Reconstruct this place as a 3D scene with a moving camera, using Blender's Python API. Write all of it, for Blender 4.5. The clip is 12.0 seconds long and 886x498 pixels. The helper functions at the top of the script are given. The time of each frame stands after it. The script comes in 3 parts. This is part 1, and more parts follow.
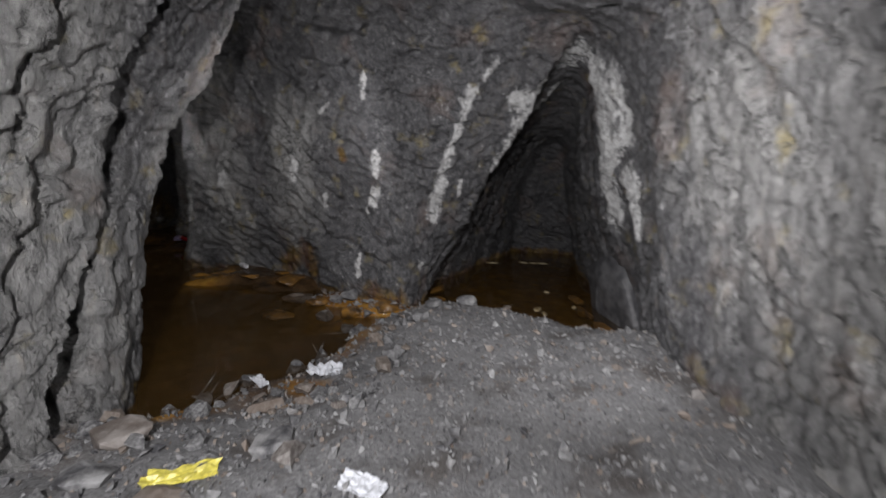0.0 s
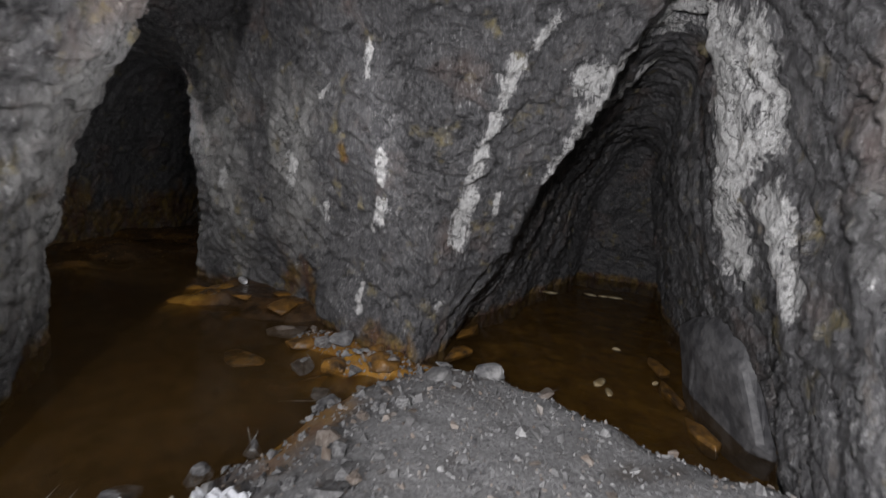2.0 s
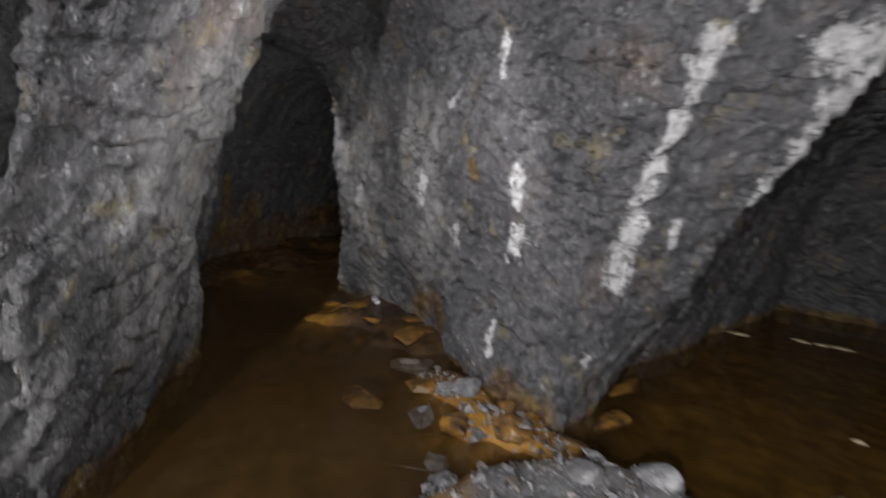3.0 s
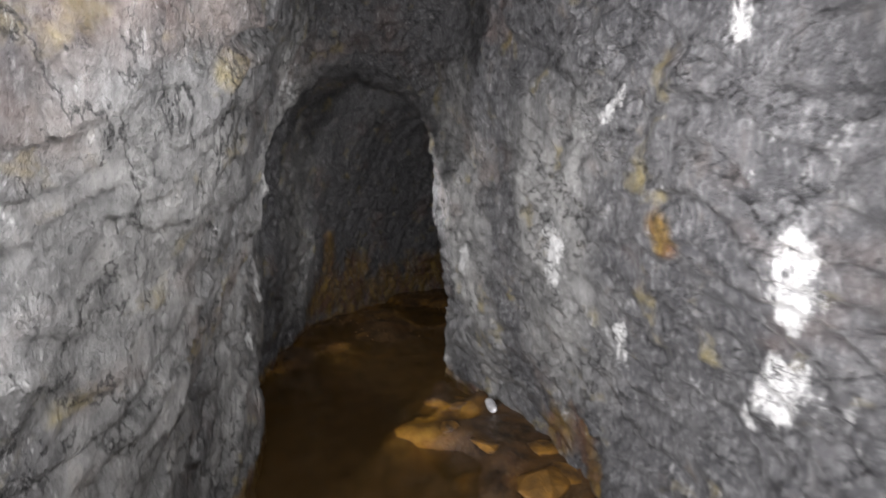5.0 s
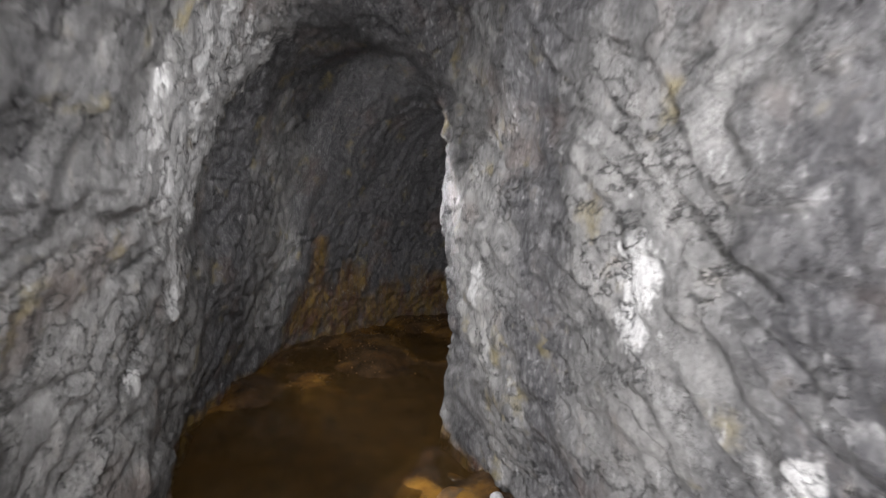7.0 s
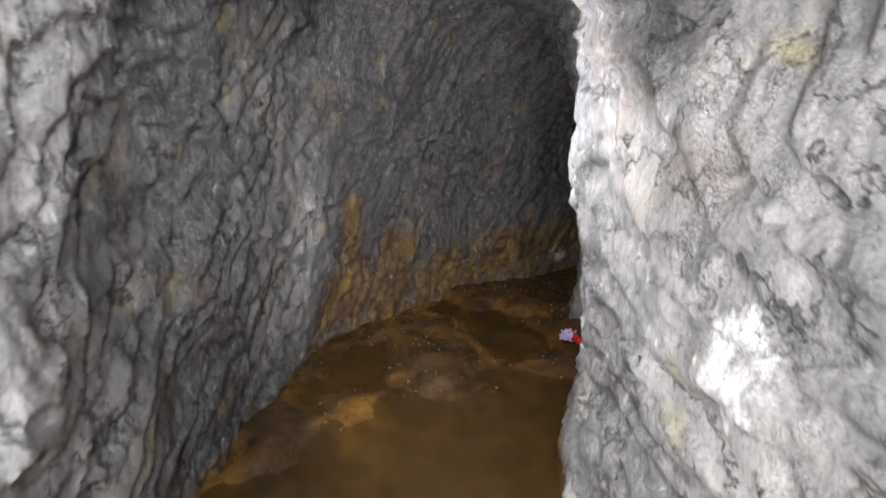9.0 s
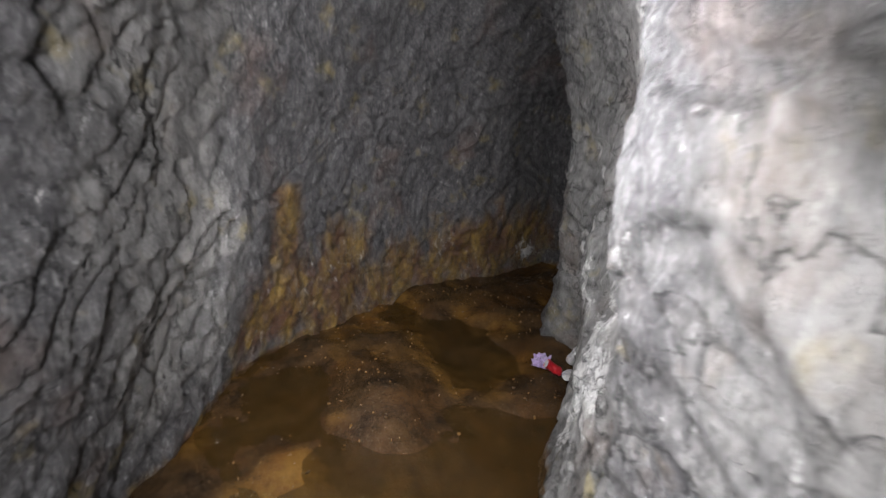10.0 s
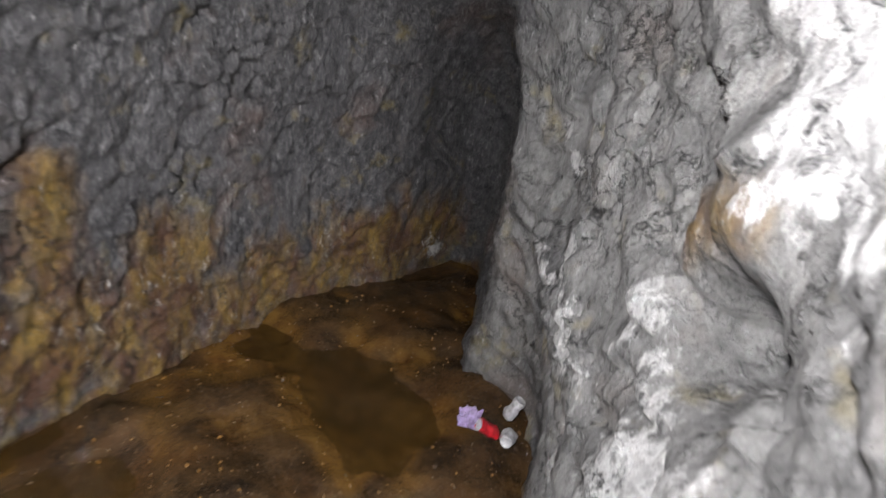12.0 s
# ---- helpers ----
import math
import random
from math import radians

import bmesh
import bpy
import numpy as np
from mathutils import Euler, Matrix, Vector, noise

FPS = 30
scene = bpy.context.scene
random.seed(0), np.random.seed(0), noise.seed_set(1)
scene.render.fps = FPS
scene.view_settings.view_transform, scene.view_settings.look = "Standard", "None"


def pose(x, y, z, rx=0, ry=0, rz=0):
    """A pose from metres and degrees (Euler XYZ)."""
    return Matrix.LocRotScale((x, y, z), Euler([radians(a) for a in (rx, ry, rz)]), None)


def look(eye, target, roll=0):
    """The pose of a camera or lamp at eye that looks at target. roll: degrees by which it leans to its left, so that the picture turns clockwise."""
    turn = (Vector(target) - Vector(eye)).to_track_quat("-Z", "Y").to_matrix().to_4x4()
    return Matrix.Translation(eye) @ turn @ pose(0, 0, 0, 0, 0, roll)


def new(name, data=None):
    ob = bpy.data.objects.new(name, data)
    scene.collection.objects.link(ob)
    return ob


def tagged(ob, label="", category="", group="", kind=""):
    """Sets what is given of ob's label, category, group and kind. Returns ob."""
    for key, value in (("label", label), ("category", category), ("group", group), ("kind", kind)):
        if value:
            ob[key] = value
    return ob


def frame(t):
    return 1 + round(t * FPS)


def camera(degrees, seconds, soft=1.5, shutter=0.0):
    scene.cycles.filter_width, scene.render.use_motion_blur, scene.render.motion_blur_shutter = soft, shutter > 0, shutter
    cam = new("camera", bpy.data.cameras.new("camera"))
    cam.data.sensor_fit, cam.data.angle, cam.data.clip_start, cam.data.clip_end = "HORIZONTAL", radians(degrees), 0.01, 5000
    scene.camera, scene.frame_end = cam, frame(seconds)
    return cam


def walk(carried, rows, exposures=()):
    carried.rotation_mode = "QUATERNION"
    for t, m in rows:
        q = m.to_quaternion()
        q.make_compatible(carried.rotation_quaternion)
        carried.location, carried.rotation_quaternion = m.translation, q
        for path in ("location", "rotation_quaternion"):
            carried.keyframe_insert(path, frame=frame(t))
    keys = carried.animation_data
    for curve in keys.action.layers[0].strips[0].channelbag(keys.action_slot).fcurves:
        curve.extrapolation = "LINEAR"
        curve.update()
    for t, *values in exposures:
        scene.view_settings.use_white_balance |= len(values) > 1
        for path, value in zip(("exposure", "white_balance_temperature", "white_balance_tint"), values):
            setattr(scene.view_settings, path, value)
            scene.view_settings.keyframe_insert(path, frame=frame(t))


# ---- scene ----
cam = camera(89.9, 12.0, soft=1.4, shutter=0.5)
PATH = [
    (0, (1.03, 0.193, 1.278), (0.694, 2.142, 0.976), 2.8),
    (0.5, (1.132, 0.556, 1.314), (0.545, 2.45, 1.052), 5.6),
    (1, (1.226, 0.842, 1.329), (0.557, 2.694, 0.982), 5.3),
    (1.5, (1.135, 1.173, 1.337), (0.327, 2.976, 1.027), 4.3),
    (2, (1.118, 1.504, 1.385), (0.468, 3.368, 1.061), 5.1),
    (2.5, (1.088, 1.809, 1.445), (0.218, 3.581, 1.128), 3.5),
    (3, (0.882, 2.07, 1.495), (-0.332, 3.617, 1.131), 3.4),
    (3.2, (0.74, 2.163, 1.51), (-0.557, 3.648, 1.177), 3.8),
    (4.8, (0.042, 2.984, 1.626), (-1.504, 4.22, 1.338), 0.6),
    (5, (-0.012, 3.022, 1.63), (-1.624, 4.182, 1.393), -1.1),
    (5.5, (-0.149, 3.195, 1.62), (-1.829, 4.269, 1.457), -1.7),
    (6, (-0.36, 3.428, 1.592), (-2.159, 4.298, 1.524), 4.6),
    (6.5, (-0.533, 3.57, 1.534), (-2.249, 4.588, 1.394), 4.9),
    (7, (-0.758, 3.654, 1.502), (-2.427, 4.745, 1.352), 3.3),
    (7.5, (-1.089, 3.868, 1.378), (-2.844, 4.826, 1.337), 1.8),
    (7.7, (-1.237, 3.974, 1.379), (-3.07, 4.77, 1.311), 3.2),
    (9.3, (-2.197, 4.219, 1.685), (-3.875, 5.193, 1.198), 0.6),
    (9.5, (-2.265, 4.352, 1.741), (-3.952, 5.301, 1.238), 3.2),
    (10, (-2.675, 4.429, 1.684), (-4.25, 5.519, 1.109), 3.5),
    (10.5, (-2.921, 4.45, 1.648), (-4.369, 5.717, 1.102), 4.9),
    (11, (-3.089, 4.607, 1.612), (-4.493, 5.926, 1.076), 7.9),
    (11.5, (-3.261, 4.824, 1.564), (-4.601, 6.164, 0.923), 5.2),
    (12, (-3.484, 4.974, 1.56), (-4.712, 6.428, 0.945), 8.7),
]
walk(cam, [(t, look(e, g, r)) for t, e, g, r in PATH],
     exposures=[(0.0, 0.08), (2.0, 0.4), (3.2, 0.9), (4.8, 1.7), (7.5, 2.6), (9.3, 3.5), (10.3, 3.4), (11.0, 3.45), (12.0, 3.95)])

# ---- light: a lamp carried along the drift, stood at its stations ----
world = bpy.data.worlds.new("world")
scene.world = world
world.use_nodes = True
world.node_tree.nodes["Background"].inputs[0].default_value = (0.0, 0.0, 0.0, 1)


def station(eye, target, watts, cone=176):
    data = bpy.data.lights.new("carried_lamp", "SPOT")
    data.energy, data.spot_size, data.spot_blend = watts, radians(cone), 0.25 if cone > 150 else 0.7
    data.shadow_soft_size, data.color = 0.04, (1.0, 0.975, 0.995)
    ob = new("carried_lamp", data)
    ob.matrix_world = look(eye, target)
    return ob


station((0.75, -0.1, 1.55), (0.3, 4.2, 1.0), 275)
station((1.0, 1.3, 1.65), (1.8, 4.3, 1.3), 135, 110)
station((0.65, 2.1, 1.8), (0.0, 4.6, 0.9), 26)
station((-0.5, 3.4, 1.75), (-3.5, 4.75, 1.2), 24)
station((-1.5, 4.05, 1.65), (-3.2, 3.6, 1.5), 7, 110)
station((-2.2, 4.0, 1.85), (-4.65, 5.2, 1.0), 4.5)
station((-3.2, 4.15, 1.8), (-4.5, 4.8, 1.4), 3.2, 110)
station((-3.55, 4.85, 1.75), (-4.0, 7.0, 1.1), 12)


# ---- noise on arrays ----
def hash01(i, j, k, seed):
    n = (i * 374761393 + j * 668265263 + k * 2147483647 + seed * 974634777) & 0xFFFFFFFF
    n = ((n ^ (n >> 13)) * 1274126177) & 0xFFFFFFFF
    n = ((n ^ (n >> 16)) * 2246822519) & 0xFFFFFFFF
    return ((n >> 8) & 0xFFFF) / 65535.0


def vnoise(p, seed=0):
    """Smooth noise, -1 to 1, for points (n, 3)."""
    c = np.floor(p).astype(np.int64)
    f = p - c
    f = f * f * f * (f * (f * 6 - 15) + 10)
    out = 0
    for a in (0, 1):
        for b in (0, 1):
            for d in (0, 1):
                w = (f[:, 0] if a else 1 - f[:, 0]) * (f[:, 1] if b else 1 - f[:, 1]) * (f[:, 2] if d else 1 - f[:, 2])
                out = out + w * hash01(c[:, 0] + a, c[:, 1] + b, c[:, 2] + d, seed)
    return out * 2 - 1


def fbm(p, size, octaves=3, seed=0):
    out, amp = 0, 1.0
    for o in range(octaves):
        out = out + amp * vnoise(p / size + 17.3 * o, seed + o)
        size, amp = size * 0.5, amp * 0.5
    return out


def smoothstep(a, b, x):
    t = np.clip((x - a) / (b - a), 0, 1)
    return t * t * (3 - 2 * t)


# ---- materials ----
def nodes_of(name):
    m = bpy.data.materials.new(name)
    m.use_nodes = True
    nt = m.node_tree
    return m, nt, nt.nodes["Principled BSDF"]


def nd(nt, kind, **props):
    n = nt.nodes.new(kind)
    for k, v in props.items():
        if k == "operation":
            n.operation = v
        elif k == "blend_type":
            n.blend_type = v
        elif k == "data_type":
            n.data_type = v
        elif k == "attribute_name":
            n.attribute_name = v
        elif k == "feature":
            n.feature = v
    return n


def tex_noise(nt, vec, scale, detail=4, rough=0.6, distort=0.0):
    n = nd(nt, "ShaderNodeTexNoise")
    n.inputs["Scale"].default_value, n.inputs["Detail"].default_value = scale, detail
    n.inputs["Roughness"].default_value, n.inputs["Distortion"].default_value = rough, distort
    if vec is not None:
        nt.links.new(vec, n.inputs["Vector"])
    return n.outputs["Fac"]


def ramp(nt, src, a, b, ca=(0, 0, 0, 1), cb=(1, 1, 1, 1)):
    r = nd(nt, "ShaderNodeValToRGB")
    e = r.color_ramp.elements
    e[0].position, e[1].position, e[0].color, e[1].color = a, b, ca, cb
    nt.links.new(src, r.inputs["Fac"])
    return r.outputs["Color"]


def mix(nt, fac, a, b, blend="MIX"):
    m = nd(nt, "ShaderNodeMix", data_type="RGBA", blend_type=blend)
    for sock, v in ((m.inputs["Factor"], fac), (m.inputs[6], a), (m.inputs[7], b)):
        if isinstance(v, (int, float)):
            sock.default_value = v
        elif isinstance(v, tuple):
            sock.default_value = v
        else:
            nt.links.new(v, sock)
    return m.outputs[2]


def math_node(nt, op, a, b):
    m = nd(nt, "ShaderNodeMath", operation=op)
    for sock, v in ((m.inputs[0], a), (m.inputs[1], b)):
        if isinstance(v, (int, float)):
            sock.default_value = v
        else:
            nt.links.new(v, sock)
    return m.outputs[0]


def world_coords(nt, scale=(1, 1, 1), turn=(0, 0, 0)):
    g = nd(nt, "ShaderNodeNewGeometry")
    mp = nd(nt, "ShaderNodeMapping")
    nt.links.new(g.outputs["Position"], mp.inputs["Vector"])
    mp.inputs["Scale"].default_value = scale
    mp.inputs["Rotation"].default_value = tuple(radians(a) for a in turn)
    return mp.outputs["Vector"]


def bump(nt, bsdf, height, strength, distance=0.01, before=None):
    b = nd(nt, "ShaderNodeBump")
    b.inputs["Strength"].default_value, b.inputs["Distance"].default_value = strength, distance
    nt.links.new(height, b.inputs["Height"])
    if before is not None:
        nt.links.new(before, b.inputs["Normal"])
    nt.links.new(b.outputs["Normal"], bsdf.inputs["Normal"])
    return b.outputs["Normal"]


def attr(nt, name):
    a = nd(nt, "ShaderNodeAttribute", attribute_name=name)
    return a.outputs["Fac"]


def ledge_lines(nt, vec, scale, steps, low, detail=5, distort=0.3):
    """A height of broken treads, and the thin open edges between them."""
    n = tex_noise(nt, vec, scale, detail, 0.62, distort)
    h = math_node(nt, "MULTIPLY", n, steps)
    rest = math_node(nt, "FRACT", h, 0.0)
    riser = ramp(nt, rest, 0.80, 0.97)
    tread = math_node(nt, "ADD", math_node(nt, "FLOOR", h, 0.0), riser)
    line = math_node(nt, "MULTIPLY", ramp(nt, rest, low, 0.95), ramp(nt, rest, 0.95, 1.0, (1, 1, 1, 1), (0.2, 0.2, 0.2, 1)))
    return math_node(nt, "MULTIPLY", tread, 1.0 / steps), line


def rock_material():
    m, nt, bs = nodes_of("slate_rock")
    plain = world_coords(nt)
    layered = world_coords(nt, (1.0, 1.6, 0.55), (12, 25, 20))
    upright = world_coords(nt, (1.5, 1.5, 0.6), (8, 14, 0))
    big = tex_noise(nt, plain, 1.7, 5, 0.6)
    mid = tex_noise(nt, layered, 9, 6, 0.65, 0.4)
    fine = tex_noise(nt, upright, 38, 7, 0.72)
    tread, line = ledge_lines(nt, world_coords(nt, (1.0, 2.4, 1.1), (38, 12, 32)), 1.5, 9, 0.84, 7)
    chip, nick = ledge_lines(nt, world_coords(nt, (1.0, 1.5, 0.9), (20, -25, 50)), 4.5, 6, 0.82)
    col = ramp(nt, mid, 0.3, 0.72, (0.050, 0.050, 0.054, 1), (0.17, 0.168, 0.172, 1))
    col = mix(nt, ramp(nt, big, 0.35, 0.7), mix(nt, 0.55, col, (0.05, 0.051, 0.056, 1)), col)
    col = mix(nt, ramp(nt, fine, 0.5, 0.72), col, (0.30, 0.30, 0.305, 1))
    pale = attr(nt, "pale")
    col = mix(nt, pale, col, ramp(nt, mid, 0.3, 0.72, (0.17, 0.17, 0.168, 1), (0.48, 0.475, 0.46, 1)))
    col = mix(nt, math_node(nt, "MULTIPLY", ramp(nt, fine, 0.30, 0.48, (1, 1, 1, 1), (0, 0, 0, 1)), 0.55), col, (0.035, 0.035, 0.038, 1))
    # ochre, russet and lichen-yellow patches, iron stain, white crust
    hue = tex_noise(nt, plain, 2.1, 4, 0.6)
    col = mix(nt, math_node(nt, "MULTIPLY", ramp(nt, hue, 0.56, 0.70), 0.28), col, (0.22, 0.125, 0.085, 1))
    speck = tex_noise(nt, plain, 4.3, 4, 0.6)
    col = mix(nt, math_node(nt, "MULTIPLY", ramp(nt, speck, 0.60, 0.72), 0.5), col, (0.36, 0.29, 0.10, 1))
    stain = ramp(nt, math_node(nt, "ADD", attr(nt, "iron"), math_node(nt, "MULTIPLY", math_node(nt, "SUBTRACT", mid, 0.5), 1.6)), 0.15, 1.0)
    tone = tex_noise(nt, upright, 5, 5, 0.65)
    rust = mix(nt, ramp(nt, tone, 0.42, 0.62), ramp(nt, fine, 0.3, 0.7, (0.045, 0.020, 0.010, 1), (0.16, 0.065, 0.022, 1)), ramp(nt, fine, 0.3, 0.7, (0.12, 0.075, 0.015, 1), (0.40, 0.25, 0.035, 1)))
    col = mix(nt, math_node(nt, "MULTIPLY", stain, 0.85), col, rust)
    ragged = tex_noise(nt, world_coords(nt, (1, 1, 0.35), (0, 14, 0)), 30, 7, 0.75)
    salt = math_node(nt, "MULTIPLY", ramp(nt, tex_noise(nt, world_coords(nt, (1, 1, 0.4), (0, 15, 0)), 34, 6, 0.7), 0.56, 0.66), ramp(nt, tex_noise(nt, plain, 3.2, 3), 0.48, 0.62))
    edge = math_node(nt, "ADD", attr(nt, "crust"), math_node(nt, "MULTIPLY", math_node(nt, "SUBTRACT", ragged, 0.5), 3.6))
    white = ramp(nt, edge, 0.40, 0.78)
    crust = math_node(nt, "MAXIMUM", white, math_node(nt, "MULTIPLY", salt, 0.6))
    col = mix(nt, crust, col, ramp(nt, fine, 0.3, 0.7, (0.36, 0.36, 0.36, 1), (0.84, 0.84, 0.83, 1)))
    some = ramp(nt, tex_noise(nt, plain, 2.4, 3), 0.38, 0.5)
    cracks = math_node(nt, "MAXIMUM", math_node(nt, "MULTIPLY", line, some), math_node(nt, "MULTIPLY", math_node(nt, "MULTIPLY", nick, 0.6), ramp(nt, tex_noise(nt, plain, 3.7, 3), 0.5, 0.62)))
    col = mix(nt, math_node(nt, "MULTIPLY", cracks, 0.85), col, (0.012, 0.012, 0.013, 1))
    nt.links.new(col, bs.inputs["Base Color"])
    nt.links.new(ramp(nt, fine, 0.32, 0.66, (0.62, 0.62, 0.62, 1), (0.24, 0.24, 0.24, 1)), bs.inputs["Roughness"])
    b1 = bump(nt, bs, mid, 0.7, 0.03)
    b1 = bump(nt, bs, tread, 1.0, 0.12, b1)
    b2 = bump(nt, bs, chip, 0.9, 0.05, b1)
    b2 = bump(nt, bs, math_node(nt, "SUBTRACT", 1.0, cracks), 0.8, 0.012, b2)
    b3 = bump(nt, bs, fine, 1.0, 0.026, b2)
    bump(nt, bs, tex_noise(nt, plain, 140, 4, 0.7), 0.8, 0.005, b3)
    return m


def floor_material():
    m, nt, bs = nodes_of("mud_and_gravel")
    plain = world_coords(nt)
    a, b = tex_noise(nt, plain, 6, 5, 0.65), tex_noise(nt, plain, 60, 5, 0.7)
    gravel = ramp(nt, b, 0.3, 0.75, (0.07, 0.07, 0.075, 1), (0.30, 0.30, 0.30, 1))
    mud = ramp(nt, a, 0.3, 0.7, (0.014, 0.009, 0.006, 1), (0.085, 0.048, 0.020, 1))
    mud = mix(nt, math_node(nt, "MULTIPLY", ramp(nt, b, 0.55, 0.75), 0.6), mud, (0.16, 0.12, 0.075, 1))
    mud = mix(nt, math_node(nt, "MULTIPLY", ramp(nt, tex_noise(nt, plain, 2.3, 4, 0.6), 0.5, 0.66), 0.5), mud, (0.10, 0.046, 0.014, 1))
    gravel = mix(nt, math_node(nt, "MULTIPLY", ramp(nt, tex_noise(nt, plain, 2.8, 4, 0.6), 0.54, 0.66), 0.6), gravel, (0.045, 0.033, 0.024, 1))
    col = mix(nt, attr(nt, "gravel"), mud, gravel)
    col = mix(nt, attr(nt, "iron"), col, ramp(nt, a, 0.3, 0.7, (0.16, 0.06, 0.012, 1), (0.40, 0.22, 0.035, 1)))
    nt.links.new(col, bs.inputs["Base Color"])
    nt.links.new(ramp(nt, attr(nt, "gravel"), 0, 1, (0.12, 0.12, 0.12, 1), (0.6, 0.6, 0.6, 1)), bs.inputs["Roughness"])
    b1 = bump(nt, bs, a, 0.4, 0.03)
    bump(nt, bs, b, 0.8, 0.012, b1)
    return m


def water_material():
    m, nt, bs = nodes_of("murky_water")
    bs.inputs["Base Color"].default_value = (0.060, 0.033, 0.008, 1)
    bs.inputs["Roughness"].default_value, bs.inputs["IOR"].default_value = 0.04, 1.33
    bs.inputs["Alpha"].default_value = 0.5
    bump(nt, bs, tex_noise(nt, world_coords(nt), 5, 2), 0.05, 0.01)
    return m


ROCK, FLOOR, WATER = rock_material(), floor_material(), water_material()

# ---- plan of the drift: wall lines at the floor, at 1.4 m and at 2.3 m ----
LEFT_LOW = [(-0.75, -1.5), (-0.75, 1.0), (-0.8, 1.7), (-1.0, 2.1), (-1.45, 2.6), (-2.05, 3.05), (-2.45, 3.4), (-3.0, 3.65),
            (-4.0, 3.85), (-5.05, 4.5), (-5.6, 5.0), (-5.75, 5.4), (-6.02, 6.1), (-6.15, 6.9), (-6.2, 8.3), (-5.9, 8.5)]
RIGHT_LOW = [(-5.0, 7.3), (-4.77, 6.82), (-4.42, 6.78), (-4.1, 6.3), (-3.63, 5.72), (-3.27, 5.33), (-1.82, 5.1), (-1.2, 4.8), (-0.6, 4.55), (0.0, 4.38)]
BAY_LOW = [(0.03, 5.5), (0.5, 7.4), (0.9, 8.8), (2.0, 8.8), (1.95, 7.0), (2.1, 5.6), (2.2, 4.3), (2.02, 3.65), (1.97, 3.0),
           (2.1, 2.0), (2.2, 0.5), (2.2, -1.5)]
LEFT_MID = [(-0.9, -1.5), (-0.95, 1.0), (-0.95, 1.7), (-1.05, 2.2), (-1.4, 2.85), (-1.85, 3.25), (-2.45, 3.5), (-3.1, 3.65),
            (-4.05, 3.95), (-4.85, 4.65), (-5.45, 5.1), (-5.75, 5.5), (-5.95, 6.0), (-6.15, 6.9), (-6.1, 8.2), (-5.85, 8.4)]
RIGHT_MID = [(-4.85, 7.25), (-4.66, 6.72), (-4.28, 6.58), (-3.95, 6.25), (-3.47, 5.73), (-3.19, 5.24), (-2.28, 4.92), (-1.4, 4.72), (-0.4, 4.36), (0.2, 4.47)]
BAY_MID = [(0.7, 4.72), (0.55, 5.5), (0.75, 7.4), (1.1, 8.7), (1.8, 8.7), (1.74, 7.0), (1.66, 5.5), (1.68, 4.4), (1.85, 3.6),
           (1.95, 3.0), (2.1, 2.0), (2.15, 0.5), (2.15, -1.5)]
LEFT_TOP = [(-0.6, -1.5), (-0.65, 1.0), (-0.7, 1.8), (-0.75, 2.4), (-0.95, 3.0), (-1.5, 3.5), (-2.4, 3.72), (-3.1, 3.8),
            (-3.95, 4.05), (-4.75, 4.7), (-5.35, 5.2), (-5.55, 5.6), (-5.75, 6.0), (-5.95, 6.9), (-5.95, 8.1), (-5.75, 8.2)]
RIGHT_TOP = [(-4.8, 7.2), (-4.8, 6.72), (-4.26, 6.52), (-3.9, 6.2), (-3.45, 5.69), (-3.19, 5.23), (-2.27, 4.89), (-1.5, 4.66), (-0.4, 4.18), (0.4, 4.12)]
BAY_TOP = [(1.22, 4.4), (1.15, 5.5), (1.2, 7.4), (1.5, 8.5), (1.6, 8.5), (1.62, 7.0), (1.62, 5.5), (1.58, 4.4), (1.7, 3.6),
           (1.8, 3.0), (1.9, 2.0), (1.9, 0.5), (1.9, -1.5)]
ROOF = [(1.0, 0.0, 2.45), (0.2, 2.5, 2.5), (1.3, 3.2, 2.5), (-0.3, 3.8, 3.1), (1.3, 4.3, 2.65), (-1.4, 3.9, 3.2), (-2.4, 4.4, 2.95),
        (-3.65, 4.6, 2.65), (-4.75, 5.2, 2.85), (-5.35, 6.1, 2.75), (-5.65, 7.8, 2.45), (1.35, 5.5, 2.4), (1.3, 7.5, 2.1)]
# a deep upright crevice beside the entrance to the drift
CREVICE = [(-0.8, 2.42, 2.6), (-0.98, 2.33, 1.95), (-1.11, 2.21, 1.4), (-1.08, 1.99, 0.85), (-0.94, 1.75, 0.3), (-0.9, 1.6, -0.1)]
STEP = 0.022
X0, Y0, Z0, NX, NY, NZ = -6.7, -1.8, -0.3, 428, 500, 165


def inside_distance(line, X, Y):
    """Signed distance to a closed line, below 0 inside."""
    pts = np.array(line)
    best, odd = np.full(X.shape, 1e9), np.zeros(X.shape, bool)
    for (ax, ay), (bx, by) in zip(pts, np.roll(pts, -1, 0)):
        dx, dy = bx - ax, by - ay
        t = np.clip(((X - ax) * dx + (Y - ay) * dy) / (dx * dx + dy * dy), 0, 1)
        best = np.minimum(best, (X - ax - t * dx) ** 2 + (Y - ay - t * dy) ** 2)
        if ay != by:
            odd ^= ((ay > Y) != (by > Y)) & (X < (bx - ax) * (Y - ay) / (by - ay) + ax)
    return np.where(odd, -1, 1) * np.sqrt(best)


def roof_height(X, Y):
    top, bottom = 0, 0
    for x, y, h in ROOF:
        w = 1 / (((X - x) ** 2 + (Y - y) ** 2) ** 1.5 + 0.03)
        top, bottom = top + w * h, bottom + w
    return top / bottom


